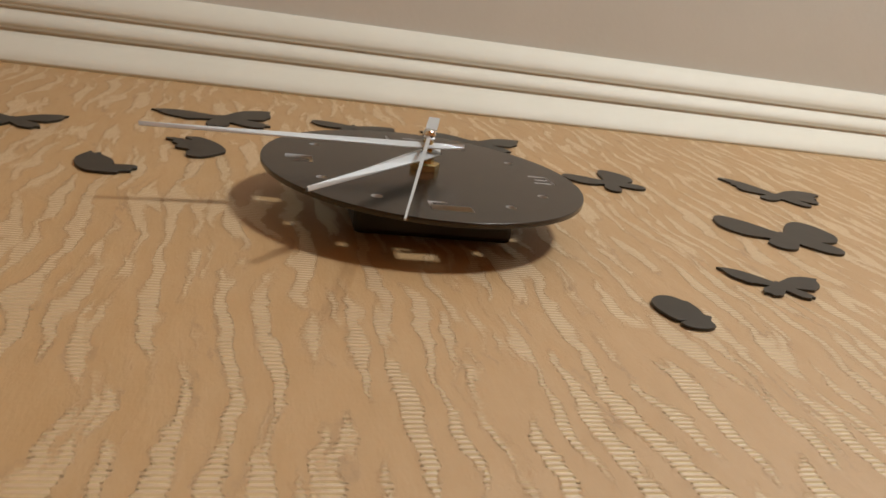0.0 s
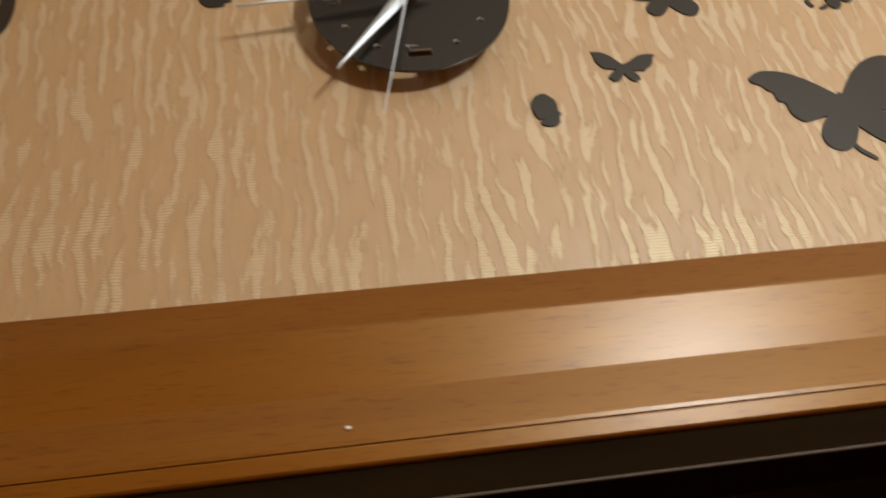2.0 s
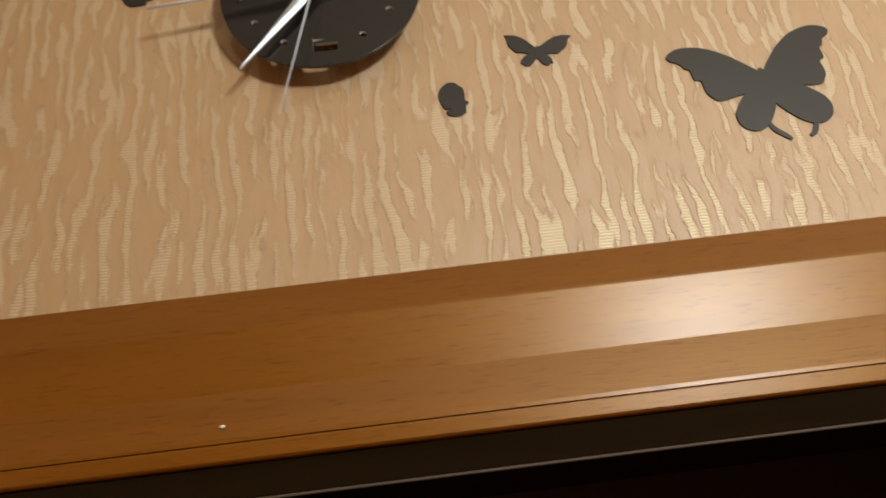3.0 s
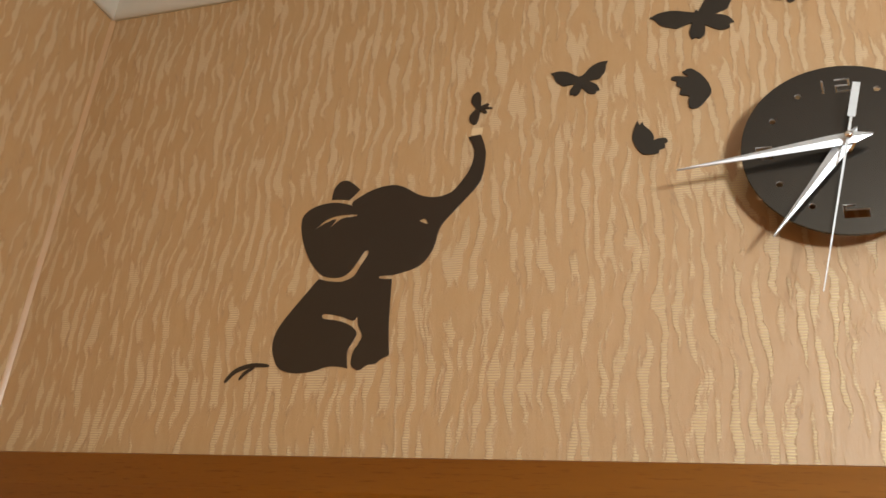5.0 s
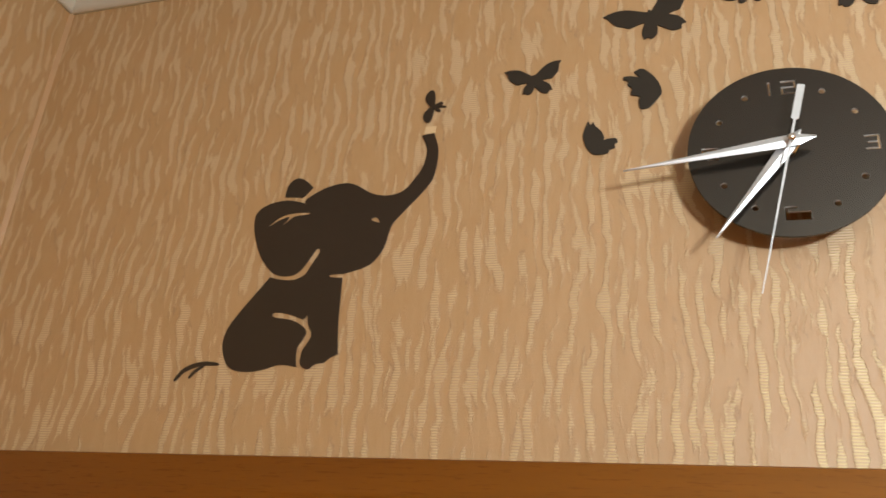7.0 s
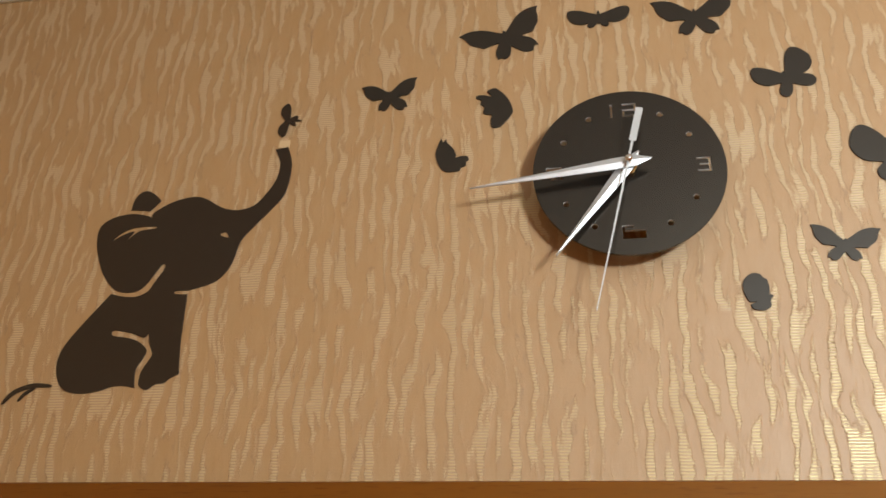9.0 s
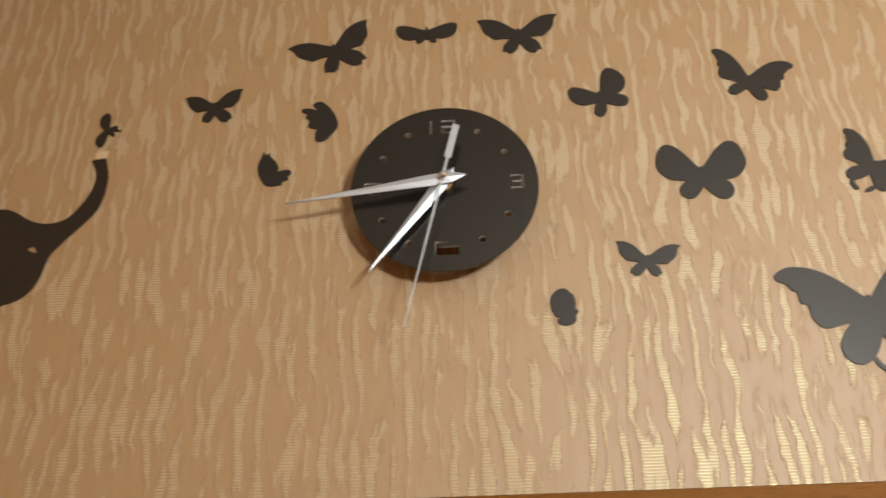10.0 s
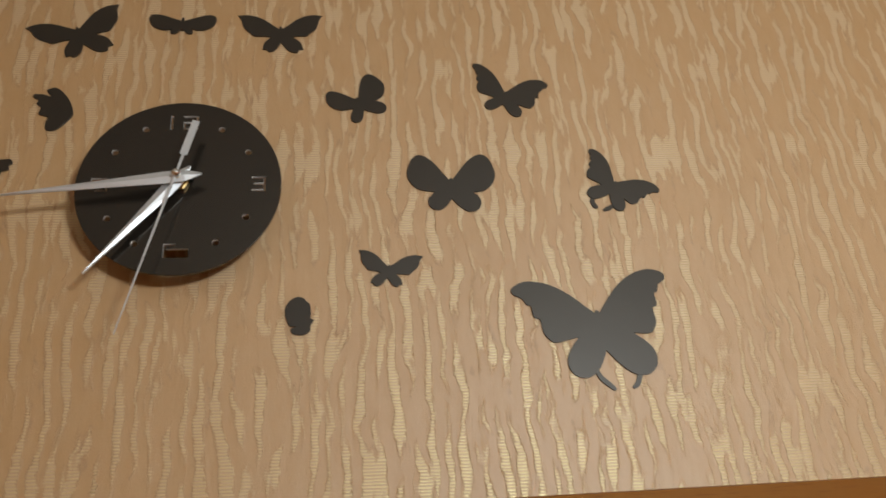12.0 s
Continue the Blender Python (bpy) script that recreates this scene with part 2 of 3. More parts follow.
def cut_sheet(loops, back, front, edge=0.0002):
    """A flat sheet parallel to the wall, from y = -back to y = -front, cut along loops of (x, z); loops inside others are holes."""
    cu = bpy.data.curves.new("outline", "CURVE")
    cu.dimensions, cu.fill_mode = "2D", "BOTH"
    cu.extrude, cu.bevel_depth, cu.bevel_resolution, cu.offset = (front - back) / 2 - edge, edge, 1, -edge
    for loop in loops:
        s = cu.splines.new("POLY")
        s.points.add(len(loop) - 1)
        for q, (x, z) in zip(s.points, loop):
            q.co = (x, z, 0, 1)
        s.use_cyclic_u = True
    ob = new("outline", cu)
    dg = bpy.context.evaluated_depsgraph_get()
    mesh = bpy.data.meshes.new_from_object(ob.evaluated_get(dg))
    bpy.data.objects.remove(ob)
    bpy.data.curves.remove(cu)
    mesh.transform(Matrix.Translation((0, -(front + back) / 2, 0)) @ pose(0, 0, 0, 90))
    return mesh


def union_sheet(loops, back, front):
    """One flat sheet parallel to the wall that covers all the loops of (x, z) together."""
    coords, faces = [], []
    for lp in loops:
        faces.append(list(range(len(coords), len(coords) + len(lp))))
        coords += [Vector(q) for q in lp]
    verts, _, tris, *_ = delaunay_2d_cdt(coords, [], faces, 1, 1e-6)
    bm = bmesh.new()
    f = [bm.verts.new((v.x, -front, v.y)) for v in verts]
    b = [bm.verts.new((v.x, -back, v.y)) for v in verts]
    count = {}
    for tri in tris:
        bm.faces.new([f[i] for i in tri])
        bm.faces.new([b[i] for i in reversed(tri)])
        for i, j in zip(tri, [*tri[1:], tri[0]]):
            count[(i, j)] = True
    for i, j in count:
        if (j, i) not in count:
            bm.faces.new((f[i], b[i], b[j], f[j]))
    bmesh.ops.delete(bm, geom=[v for v in bm.verts if not v.link_faces], context="VERTS")
    bmesh.ops.recalc_face_normals(bm, faces=bm.faces[:])
    return bm


# ---- the room ----
WEST, EAST, SOUTH, TOP = -0.825, 2.6, -3.4, 2.710
DOOR_L, DOOR_R, HEAD, CASE_TOP = -0.715, 1.05, 2.0145, 2.1190
THICK = 0.080


def rooms():
    # wall over and beside the doorway: three blocks that butt into one another
    bm = box(WEST, EAST, 0, THICK, HEAD + 0.02, TOP + 0.1)
    for x0, x1 in ((WEST, DOOR_L - 0.02), (DOOR_R + 0.02, EAST)):
        b2 = box(x0, x1, 0, THICK, 0, HEAD + 0.02)
        me = bpy.data.meshes.new("tmp")
        b2.to_mesh(me)
        b2.free()
        bm.from_mesh(me)
        bpy.data.meshes.remove(me)
    tagged(part("wall_north", bm, WALLPAPER), "tan wallpapered wall with ragged upright foil streaks", "wall", kind="structure")
    tagged(part("wall_west", box(WEST - 0.1, WEST, SOUTH, THICK, 0, TOP + 0.1), WALLPAPER), "tan wallpapered side wall with upright foil streaks", "wall", kind="structure")
    # unseen closing walls, coloured as warm reflectors
    tagged(part("wall_east", box(EAST, EAST + 0.1, SOUTH, THICK, 0, TOP + 0.1), PLAIN), "unseen wall, made ochre to warm the bounced light", "wall", kind="structure")
    tagged(part("wall_south", box(WEST - 0.1, EAST + 0.1, SOUTH - 0.1, SOUTH, 0, TOP + 0.1), PLAIN), "unseen wall facing the doorway, made ochre to warm the bounced light", "wall", kind="structure")
    tagged(part("ceiling", box(WEST, EAST, SOUTH, 0, TOP, TOP + 0.1), CEILING), "matt greyish white painted ceiling", "ceiling", kind="structure")
    tagged(part("floor", box(WEST - 0.1, EAST + 0.1, SOUTH - 0.1, 3.1, -0.1, 0), FLOOR), "unseen wooden floor, made orange-brown to warm the bounced light", "floor", kind="structure")
    # the hall beyond the doorway; its darkness is put into the paint colour
    tagged(part("wall_hall_1", box(WEST - 0.1, EAST + 0.1, 3.0, 3.1, 0, TOP), HALL), "far hall wall with the gloom put into its colour", "wall", kind="structure")
    tagged(part("wall_hall_2", box(WEST - 0.1, WEST, THICK, 3.0, 0, TOP), HALL), "hall side wall with the gloom put into its colour", "wall", kind="structure")
    tagged(part("wall_hall_3", box(EAST, EAST + 0.1, THICK, 3.0, 0, TOP), HALL), "hall side wall with the gloom put into its colour", "wall", kind="structure")
    tagged(part("ceiling_hall", box(WEST - 0.1, EAST + 0.1, THICK, 3.1, TOP, TOP + 0.1), HALL), "hall ceiling with the gloom put into its colour", "ceiling", kind="structure")


rooms()


def cornice():
    # foam cornice: (out from the wall, up), with two rounded beads and grooves
    prof = [(0, -0.036), (0.003, -0.036), (0.0065, -0.0350), (0.010, -0.0325), (0.0145, -0.0275), (0.019, -0.0215), (0.0215, -0.0165), (0.0240, -0.0165), (0.0262, -0.0185), (0.029, -0.0190),
            (0.033, -0.0170), (0.036, -0.0130), (0.0375, -0.0100), (0.0400, -0.0098), (0.0425, -0.0120), (0.0455, -0.0125), (0.050, -0.0110), (0.0545, -0.0085), (0.058, -0.0055), (0.061, -0.0030), (0.061, 0.0), (0, 0)]
    run = part("cornice_run", sweep(prof, [lambda o, u: (WEST + o, -o, TOP + u), lambda o, u: (EAST, -o, TOP + u)]), CREAM, smooth=True)
    side = part("cornice_run", sweep(prof, [lambda o, u: (WEST + o, SOUTH, TOP + u), lambda o, u: (WEST + o, -o, TOP + u)]), CREAM, smooth=True)
    top = new("trim_cornice")
    for o in (run, side):
        o.parent = top
    tagged(top, "cream moulded foam cornice between wall and ceiling", "cornice", kind="structure")


cornice()


def corner_bead():
    prof = [(WEST, 0.0), (WEST, -0.0042), (WEST + 0.0014, -0.0030), (WEST + 0.0030, -0.0014), (WEST + 0.0042, 0.0)]
    bm = sweep(prof, [lambda x, y: (x, y, CASE_TOP), lambda x, y: (x, y, TOP - 0.034)])
    tagged(part("trim_corner", bm, SEALANT), "glossy clear sealant bead in the wall corner", "sealant", kind="structure")


corner_bead()


def door_trim():
    # casing: (out, inward from the outer edge); three shallow facets
    prof = [(0, 0), (0.0180, 0.0), (0.0195, 0.0010), (0.0292, 0.0290), (0.0296, 0.0310), (0.0266, 0.0720), (0.0269, 0.0740), (0.0312, 0.1018), (0.0311, 0.1042), (0.0306, 0.1045), (0, 0.1045)]
    top = new("door_casing")
    head = sweep(prof, [lambda o, u: (WEST + 0.02 + u, -o, CASE_TOP - u), lambda o, u: (DOOR_R + 0.11 - u, -o, CASE_TOP - u)])
    leg = sweep(prof, [lambda o, u: (WEST + 0.0195 + u, -o, 0.0), lambda o, u: (WEST + 0.0195 + u, -o, CASE_TOP - u)])
    leg2 = sweep(prof, [lambda o, u: (DOOR_R + 0.1105 - u, -o, 0.0), lambda o, u: (DOOR_R + 0.1105 - u, -o, CASE_TOP - u)])
    part("head_casing", head, CASING, top)
    part("side_casing", leg, CASING, top)
    part("side_casing", leg2, CASING, top)
    fleck = bmesh.new()
    bmesh.ops.create_icosphere(fleck, subdivisions=1, radius=0.0013, matrix=Matrix.Translation((-0.074, -0.0314, 2.0248)) @ Matrix.Diagonal((1.5, 0.6, 0.9, 1)))
    part("paint_fleck", fleck, CREAM, top, "tiny white paint fleck")
    tagged(top, "orange-brown varnished wooden casing round the doorway", "door casing", kind="structure")
    # lining with a rounded front edge, and the stop along its far side
    lin = new("door_lining")
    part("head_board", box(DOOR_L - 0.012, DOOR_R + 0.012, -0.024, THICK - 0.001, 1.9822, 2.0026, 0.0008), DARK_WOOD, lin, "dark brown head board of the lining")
    round_edge = [(0.001 - THICK, 0), (0.0300, 0), (0.0308, 0.0004), (0.0309, 0.0012), (0.0300, 0.0096), (0.0288, 0.0108), (0.0272, 0.0114), (0.001 - THICK, 0.0114)]
    bead = sweep(round_edge, [lambda o, u: (DOOR_L - 0.012, -o, HEAD - 0.0003 - u), lambda o, u: (DOOR_R + 0.012, -o, HEAD - 0.0003 - u)])
    part("bead", bead, CASING, lin)
    part("side_board", box(DOOR_L - 0.014, DOOR_L, -0.006, THICK - 0.001, 0, 1.9800, 0.004), CASING, lin)
    part("side_board", box(DOOR_R, DOOR_R + 0.014, -0.006, THICK - 0.001, 0, 1.9800, 0.004), CASING, lin)
    # added strip: its pale colour is the light on the board's lower edge
    part("arris", box(DOOR_L + 0.001, DOOR_R - 0.001, -0.0250, -0.0220, 1.9802, 1.9819, 0.0004), PALE_EDGE, lin, "thin pale lower edge with caught light put into its colour")
    tagged(lin, "orange-brown varnished lining of the open doorway", "door lining", kind="structure")


door_trim()


def pendant_lamp():
    top = new("pendant_lamp")
    top.location = (LAMP.x, LAMP.y, TOP)
    drop = TOP - LAMP.z

    def spun(profile):
        bm = bmesh.new()
        sides = 24
        rings = [[bm.verts.new((r * math.cos(2 * math.pi * k / sides), r * math.sin(2 * math.pi * k / sides), z)) for k in range(sides)] for r, z in profile]
        for r0, r1 in zip(rings, rings[1:]):
            for k in range(sides):
                bm.faces.new((r0[k], r0[(k + 1) % sides], r1[(k + 1) % sides], r1[k]))
        return bm
    part("ceiling_rose", spun([(0.001, 0), (0.05, 0), (0.05, -0.012), (0.02, -0.03), (0.001, -0.03)]), BRASS, top, smooth=True)
    part("cord", spun([(0.004, -0.03), (0.004, -drop + 0.12)]), BLACK, top, smooth=True)
    part("socket", spun([(0.001, -drop + 0.13), (0.018, -drop + 0.13), (0.022, -drop + 0.085), (0.001, -drop + 0.085)]), BRASS, top, smooth=True)
    part("bulb", spun([(0.002, -drop + 0.0845), (0.013, -drop + 0.0845), (0.016, -drop + 0.06), (0.030, -drop + 0.02), (0.032, -drop), (0.026, -drop - 0.02), (0.012, -drop - 0.031), (0.001, -drop - 0.033)]), GLOW, top, "glowing white bulb", smooth=True)
    tagged(top, "brass pendant lamp with a bare lit bulb hanging from the ceiling", "lamp")


pendant_lamp()


# ---- the clock ----
CX, CZ, RIM = 0.0015, 2.3770, 0.0808
DISC_BACK, DISC_FRONT = 0.0215, 0.0240


def rect(x0, x1, z0, z1):
    return [(x0, z0), (x1, z0), (x1, z1), (x0, z1)]


def numeral_loops():
    """Cut-out numerals and dots of the dial, about its centre."""
    loops = []
    for hour in (1, 2, 4, 5, 7, 8, 10, 11):
        a = radians(90 - 30 * hour)
        x, z, r = 0.0615 * math.cos(a), 0.0615 * math.sin(a), 0.0026
        loops.append([(x + r * math.cos(k * math.pi / 8), z + r * math.sin(k * math.pi / 8)) for k in range(16)])
    w, h = 0.0016, 0.0135
    # one and two, square-cut
    x, z = -0.0112, 0.0535
    loops.append([(x, z), (x + w, z), (x + w, z + h), (x, z + h)])
    x = -0.0008
    loops.append([(x, z), (x + 0.0118, z), (x + 0.0118, z + w), (x + w, z + w), (x + w, z + 0.0059), (x + 0.0118, z + 0.0059), (x + 0.0118, z + h), (x, z + h),
                  (x, z + h - w), (x + 0.0118 - w, z + h - w), (x + 0.0118 - w, z + 0.0059 + w), (x, z + 0.0059 + w)])
    # three
    x, z = 0.057, -0.0068
    loops.append([(x, z), (x + 0.011, z), (x + 0.011, z + h), (x, z + h), (x, z + h - w), (x + 0.011 - w, z + h - w), (x + 0.011 - w, z + 0.0076), (x + 0.002, z + 0.0076),
                  (x + 0.002, z + 0.0076 - w), (x + 0.011 - w, z + 0.0076 - w), (x + 0.011 - w, z + w), (x, z + w)])
    # six and nine, whose bowls are cut right out
    x, z = -0.0085, -0.0660
    loops.append([(x, z), (x + 0.019, z), (x + 0.019, z + 0.0075), (x + 0.0019, z + 0.0075), (x + 0.0019, z + 0.0105), (x + 0.009, z + 0.0105), (x + 0.009, z + 0.0120), (x, z + 0.0120)])
    x, z = -0.0690, -0.0060
    loops.append([(x, z + 0.0055), (x + 0.0115, z + 0.0055), (x + 0.0115, z + 0.0015), (x + 0.004, z + 0.0015), (x + 0.004, z), (x + 0.0132, z), (x + 0.0132, z + 0.0120), (x, z + 0.0120)])
    return loops


def hand(length, wide, tail, ridge, y, angle):
    """A long tapered hand with a raised middle ridge, pointing along angle (degrees from up, clockwise), and a pointed tail."""
    bm = bmesh.new()
    half = wide / 2
    left = [(-half * 0.08, -tail), (-half * 0.95, -tail * 0.3), (-half, 0.012), (-half * 0.62, length * 0.45), (-0.0007, length)]
    mid = [(0, -tail), (0, -tail * 0.3), (0, 0.012), (0, length * 0.45), (0, length)]
    f = lambda x, u, d: bm.verts.new((x, -(y + d), u))
    l, c, r = [f(x, u, 0) for x, u in left], [f(x, u, ridge) for x, u in mid], [f(-x, u, 0) for x, u in left]
    lb, rb = [f(x, u, -0.0005) for x, u in left], [f(-x, u, -0.0005) for x, u in left]
    for i in range(4):
        for q in ((l[i], c[i], c[i + 1], l[i + 1]), (c[i], r[i], r[i + 1], c[i + 1]), (l[i], l[i + 1], lb[i + 1], lb[i]), (r[i], rb[i], rb[i + 1], r[i + 1]), (lb[i], lb[i + 1], rb[i + 1], rb[i])):
            bm.faces.new(q)
    bmesh.ops.recalc_face_normals(bm, faces=bm.faces[:])
    bmesh.ops.transform(bm, matrix=Matrix.Translation((CX, 0, CZ)) @ pose(0, 0, 0, 0, angle, 0), verts=bm.verts[:])
    return bm


def wall_clock():
    top = new("wall_clock")
    dial_loops = [[(RIM * math.cos(2 * math.pi * k / 128), RIM * math.sin(2 * math.pi * k / 128)) for k in range(128)]] + numeral_loops()
    dial = cut_sheet([[(x + CX, z + CZ) for x, z in lp] for lp in dial_loops], DISC_BACK, DISC_FRONT, 0.00025)
    dial_ob = put("dial", dial, ACRYLIC, top, "round black acrylic dial with cut-out numerals")
    dial_ob.data.materials.append(CUT_EDGE)
    for p in dial_ob.data.polygons:
        if abs(p.normal.y) < 0.9 and math.hypot(p.center.x - CX, p.center.z - CZ) < RIM - 0.004:
            p.material_index = 1
    part("movement", box(CX - 0.038, CX + 0.038, -0.0212, -0.0015, CZ - 0.042, CZ + 0.036, 0.003), BLACK, top, "black plastic clock movement")
    part("nut", turned([(0.0075, -0.0243), (0.0075, -0.0275), (0.0062, -0.0282), (0.0042, -0.0280), (0.0042, -0.0322)], CX, CZ, 6), BRASS, top, "brass hexagonal nut")
    part("spindle", turned([(0.0026, -0.0322), (0.0026, -0.0390), (0.0015, -0.0390), (0.0015, -0.0412)], CX, CZ, 16), BRASS, top)
    part("hour_hand", hand(0.1035, 0.0115, 0.0150, 0.0016, 0.0325, 217.5), SILVER, top, "silver tapered hour hand")
    part("minute_hand", hand(0.1350, 0.0110, 0.0195, 0.0014, 0.0365, 263.0), SILVER, top, "silver tapered minute hand with a pointed tail")
    second = hand_second(SECOND_ANGLE)
    part("second_hand", second, SILVER, top, "thin silver second hand with a paddle tail")
    part("hub_cap", turned([(0.0034, -0.0402), (0.0034, -0.0424), (0.0028, -0.0438), (0.0014, -0.0446), (0.0003, -0.0448)], CX, CZ, 20), STEEL, top, "polished round hub cap", smooth=True)
    tagged(top, "round black wall clock with long silver hands, standing off the wall", "wall clock")


SECOND_ANGLE = 194.0


def hand_second(angle):
    bm = bmesh.new()
    outline = [(-0.00035, 0.138), (-0.0010, 0.0), (-0.0010, -0.018), (-0.0030, -0.0185), (-0.0030, -0.052), (0.0030, -0.052), (0.0030, -0.0185), (0.0010, -0.018), (0.0010, 0.0), (0.00035, 0.138)]
    a = [bm.verts.new((x, -0.0410, u)) for x, u in outline]
    b = [bm.verts.new((x, -0.0404, u)) for x, u in outline]
    bm.faces.new(a)
    bm.faces.new(b[::-1])
    for i in range(len(a)):
        j = (i + 1) % len(a)
        bm.faces.new((a[i], a[j], b[j], b[i]))
    bmesh.ops.recalc_face_normals(bm, faces=bm.faces[:])
    bmesh.ops.transform(bm, matrix=Matrix.Translation((CX, 0, CZ)) @ pose(0, 0, 0, 0, angle, 0), verts=bm.verts[:])
    return bm


wall_clock()

# ---- butterflies ----
# wing outlines: u from the root (0) to the tip (1), v across it, positive on the leading side
WINGS = {
    "pointed": [(0, 0.03), (0.25, 0.105), (0.55, 0.165), (0.82, 0.120), (1.02, 0.0), (1.02, 0.0), (0.91, -0.06), (0.82, -0.17), (0.71, -0.26), (0.58, -0.30), (0.44, -0.34), (0.28, -0.26), (0, -0.14)],
    "round": [(0, 0.03), (0.30, 0.12), (0.60, 0.19), (0.85, 0.19), (0.98, 0.12), (1.01, -0.02), (0.95, -0.20), (0.84, -0.36), (0.66, -0.45), (0.45, -0.46), (0.25, -0.36), (0, -0.20)],
    "scalloped": [(0, 0.03), (0.28, 0.127), (0.50, 0.17), (0.70, 0.17), (0.90, 0.11), (1, 0.0), (0.96, -0.055), (0.86, -0.06), (0.79, -0.10), (0.74, -0.10), (0.67, -0.19), (0.60, -0.19), (0.53, -0.29), (0.45, -0.335), (0.36, -0.34), (0.16, -0.21), (0, -0.15)],
    "small": [(0, 0.12), (0.40, 0.22), (0.78, 0.24), (0.98, 0.10), (0.98, -0.10), (0.78, -0.24), (0.40, -0.24), (0, -0.14)],
    "notched": [(0, 0.14), (0.40, 0.23), (0.75, 0.27), (1.02, 0.14), (1.02, 0.14), (0.94, 0.02), (0.98, -0.12), (0.78, -0.28), (0.40, -0.26), (0, -0.16)],
}


def wing(style, root, tip, broad, side):
    (x0, z0), (x1, z1) = root, tip
    dx, dz = x1 - x0, z1 - z0
    length = math.hypot(dx, dz)
    ux, uz = dx / length, dz / length
    vx, vz = (-uz * side, ux * side)
    return smooth_loop([(x0 + length * u * ux + broad * length * v * vx, z0 + length * u * uz + broad * length * v * vz) for u, v in WINGS[style]])


def strip(points, wide):
    """A thin tapering ribbon along a few points."""
    p = [Vector(q) for q in points]
    left, right = [], []
    for i, q in enumerate(p):
        d = (p[min(i + 1, len(p) - 1)] - p[max(i - 1, 0)]).normalized()
        w = wide * (0.35 + 0.65 * math.sin(math.pi * (0.12 + 0.76 * i / (len(p) - 1)))) / 2
        left.append((q.x - d.y * w, q.y + d.x * w))
        right.append((q.x + d.y * w, q.y - d.x * w))
    return smooth_loop(left + right[::-1], 3)


def butterfly(x, z, upper, lower, styles, breadth, label, body=0.009, tails=()):
    """Wing tips in centimetres from the body; side -1 is the wing whose leading edge faces the other way."""
    loops = []
    for (style, pair, broad) in ((styles[0], upper, breadth[0]), (styles[1], lower, breadth[1])):
        for tip, side, wide in zip(pair, (-1, 1), broad if isinstance(broad, tuple) else (broad, broad)):
            root = (x, z + (0.001 if pair is upper else -0.0005))
            loops.append(wing(style, root, (x + tip[0] / 100, z + tip[1] / 100), wide, side))
    mid = (upper[0][0] + upper[1][0]) / 2, (upper[0][1] + upper[1][1]) / 2
    n = math.hypot(*mid) or 1
    bx, bz = mid[0] / n * body, mid[1] / n * body
    loops.append(strip([(x - bx, z - bz), (x, z), (x + bx * 0.8, z + bz * 0.8)], body * 0.42))
    bm = union_sheet(loops, 0.0003, 0.0016)
    top = tagged(part("butterfly_decoration", bm, FOAM), label, "wall decoration", "butterflies round the clock")
    for tail in tails:
        put("wing_tail", cut_sheet([strip([(x + a / 100, z + b / 100) for a, b in tail], 0.0042)], 0.0003, 0.0014, 0.0001), FOAM, top)
    return top


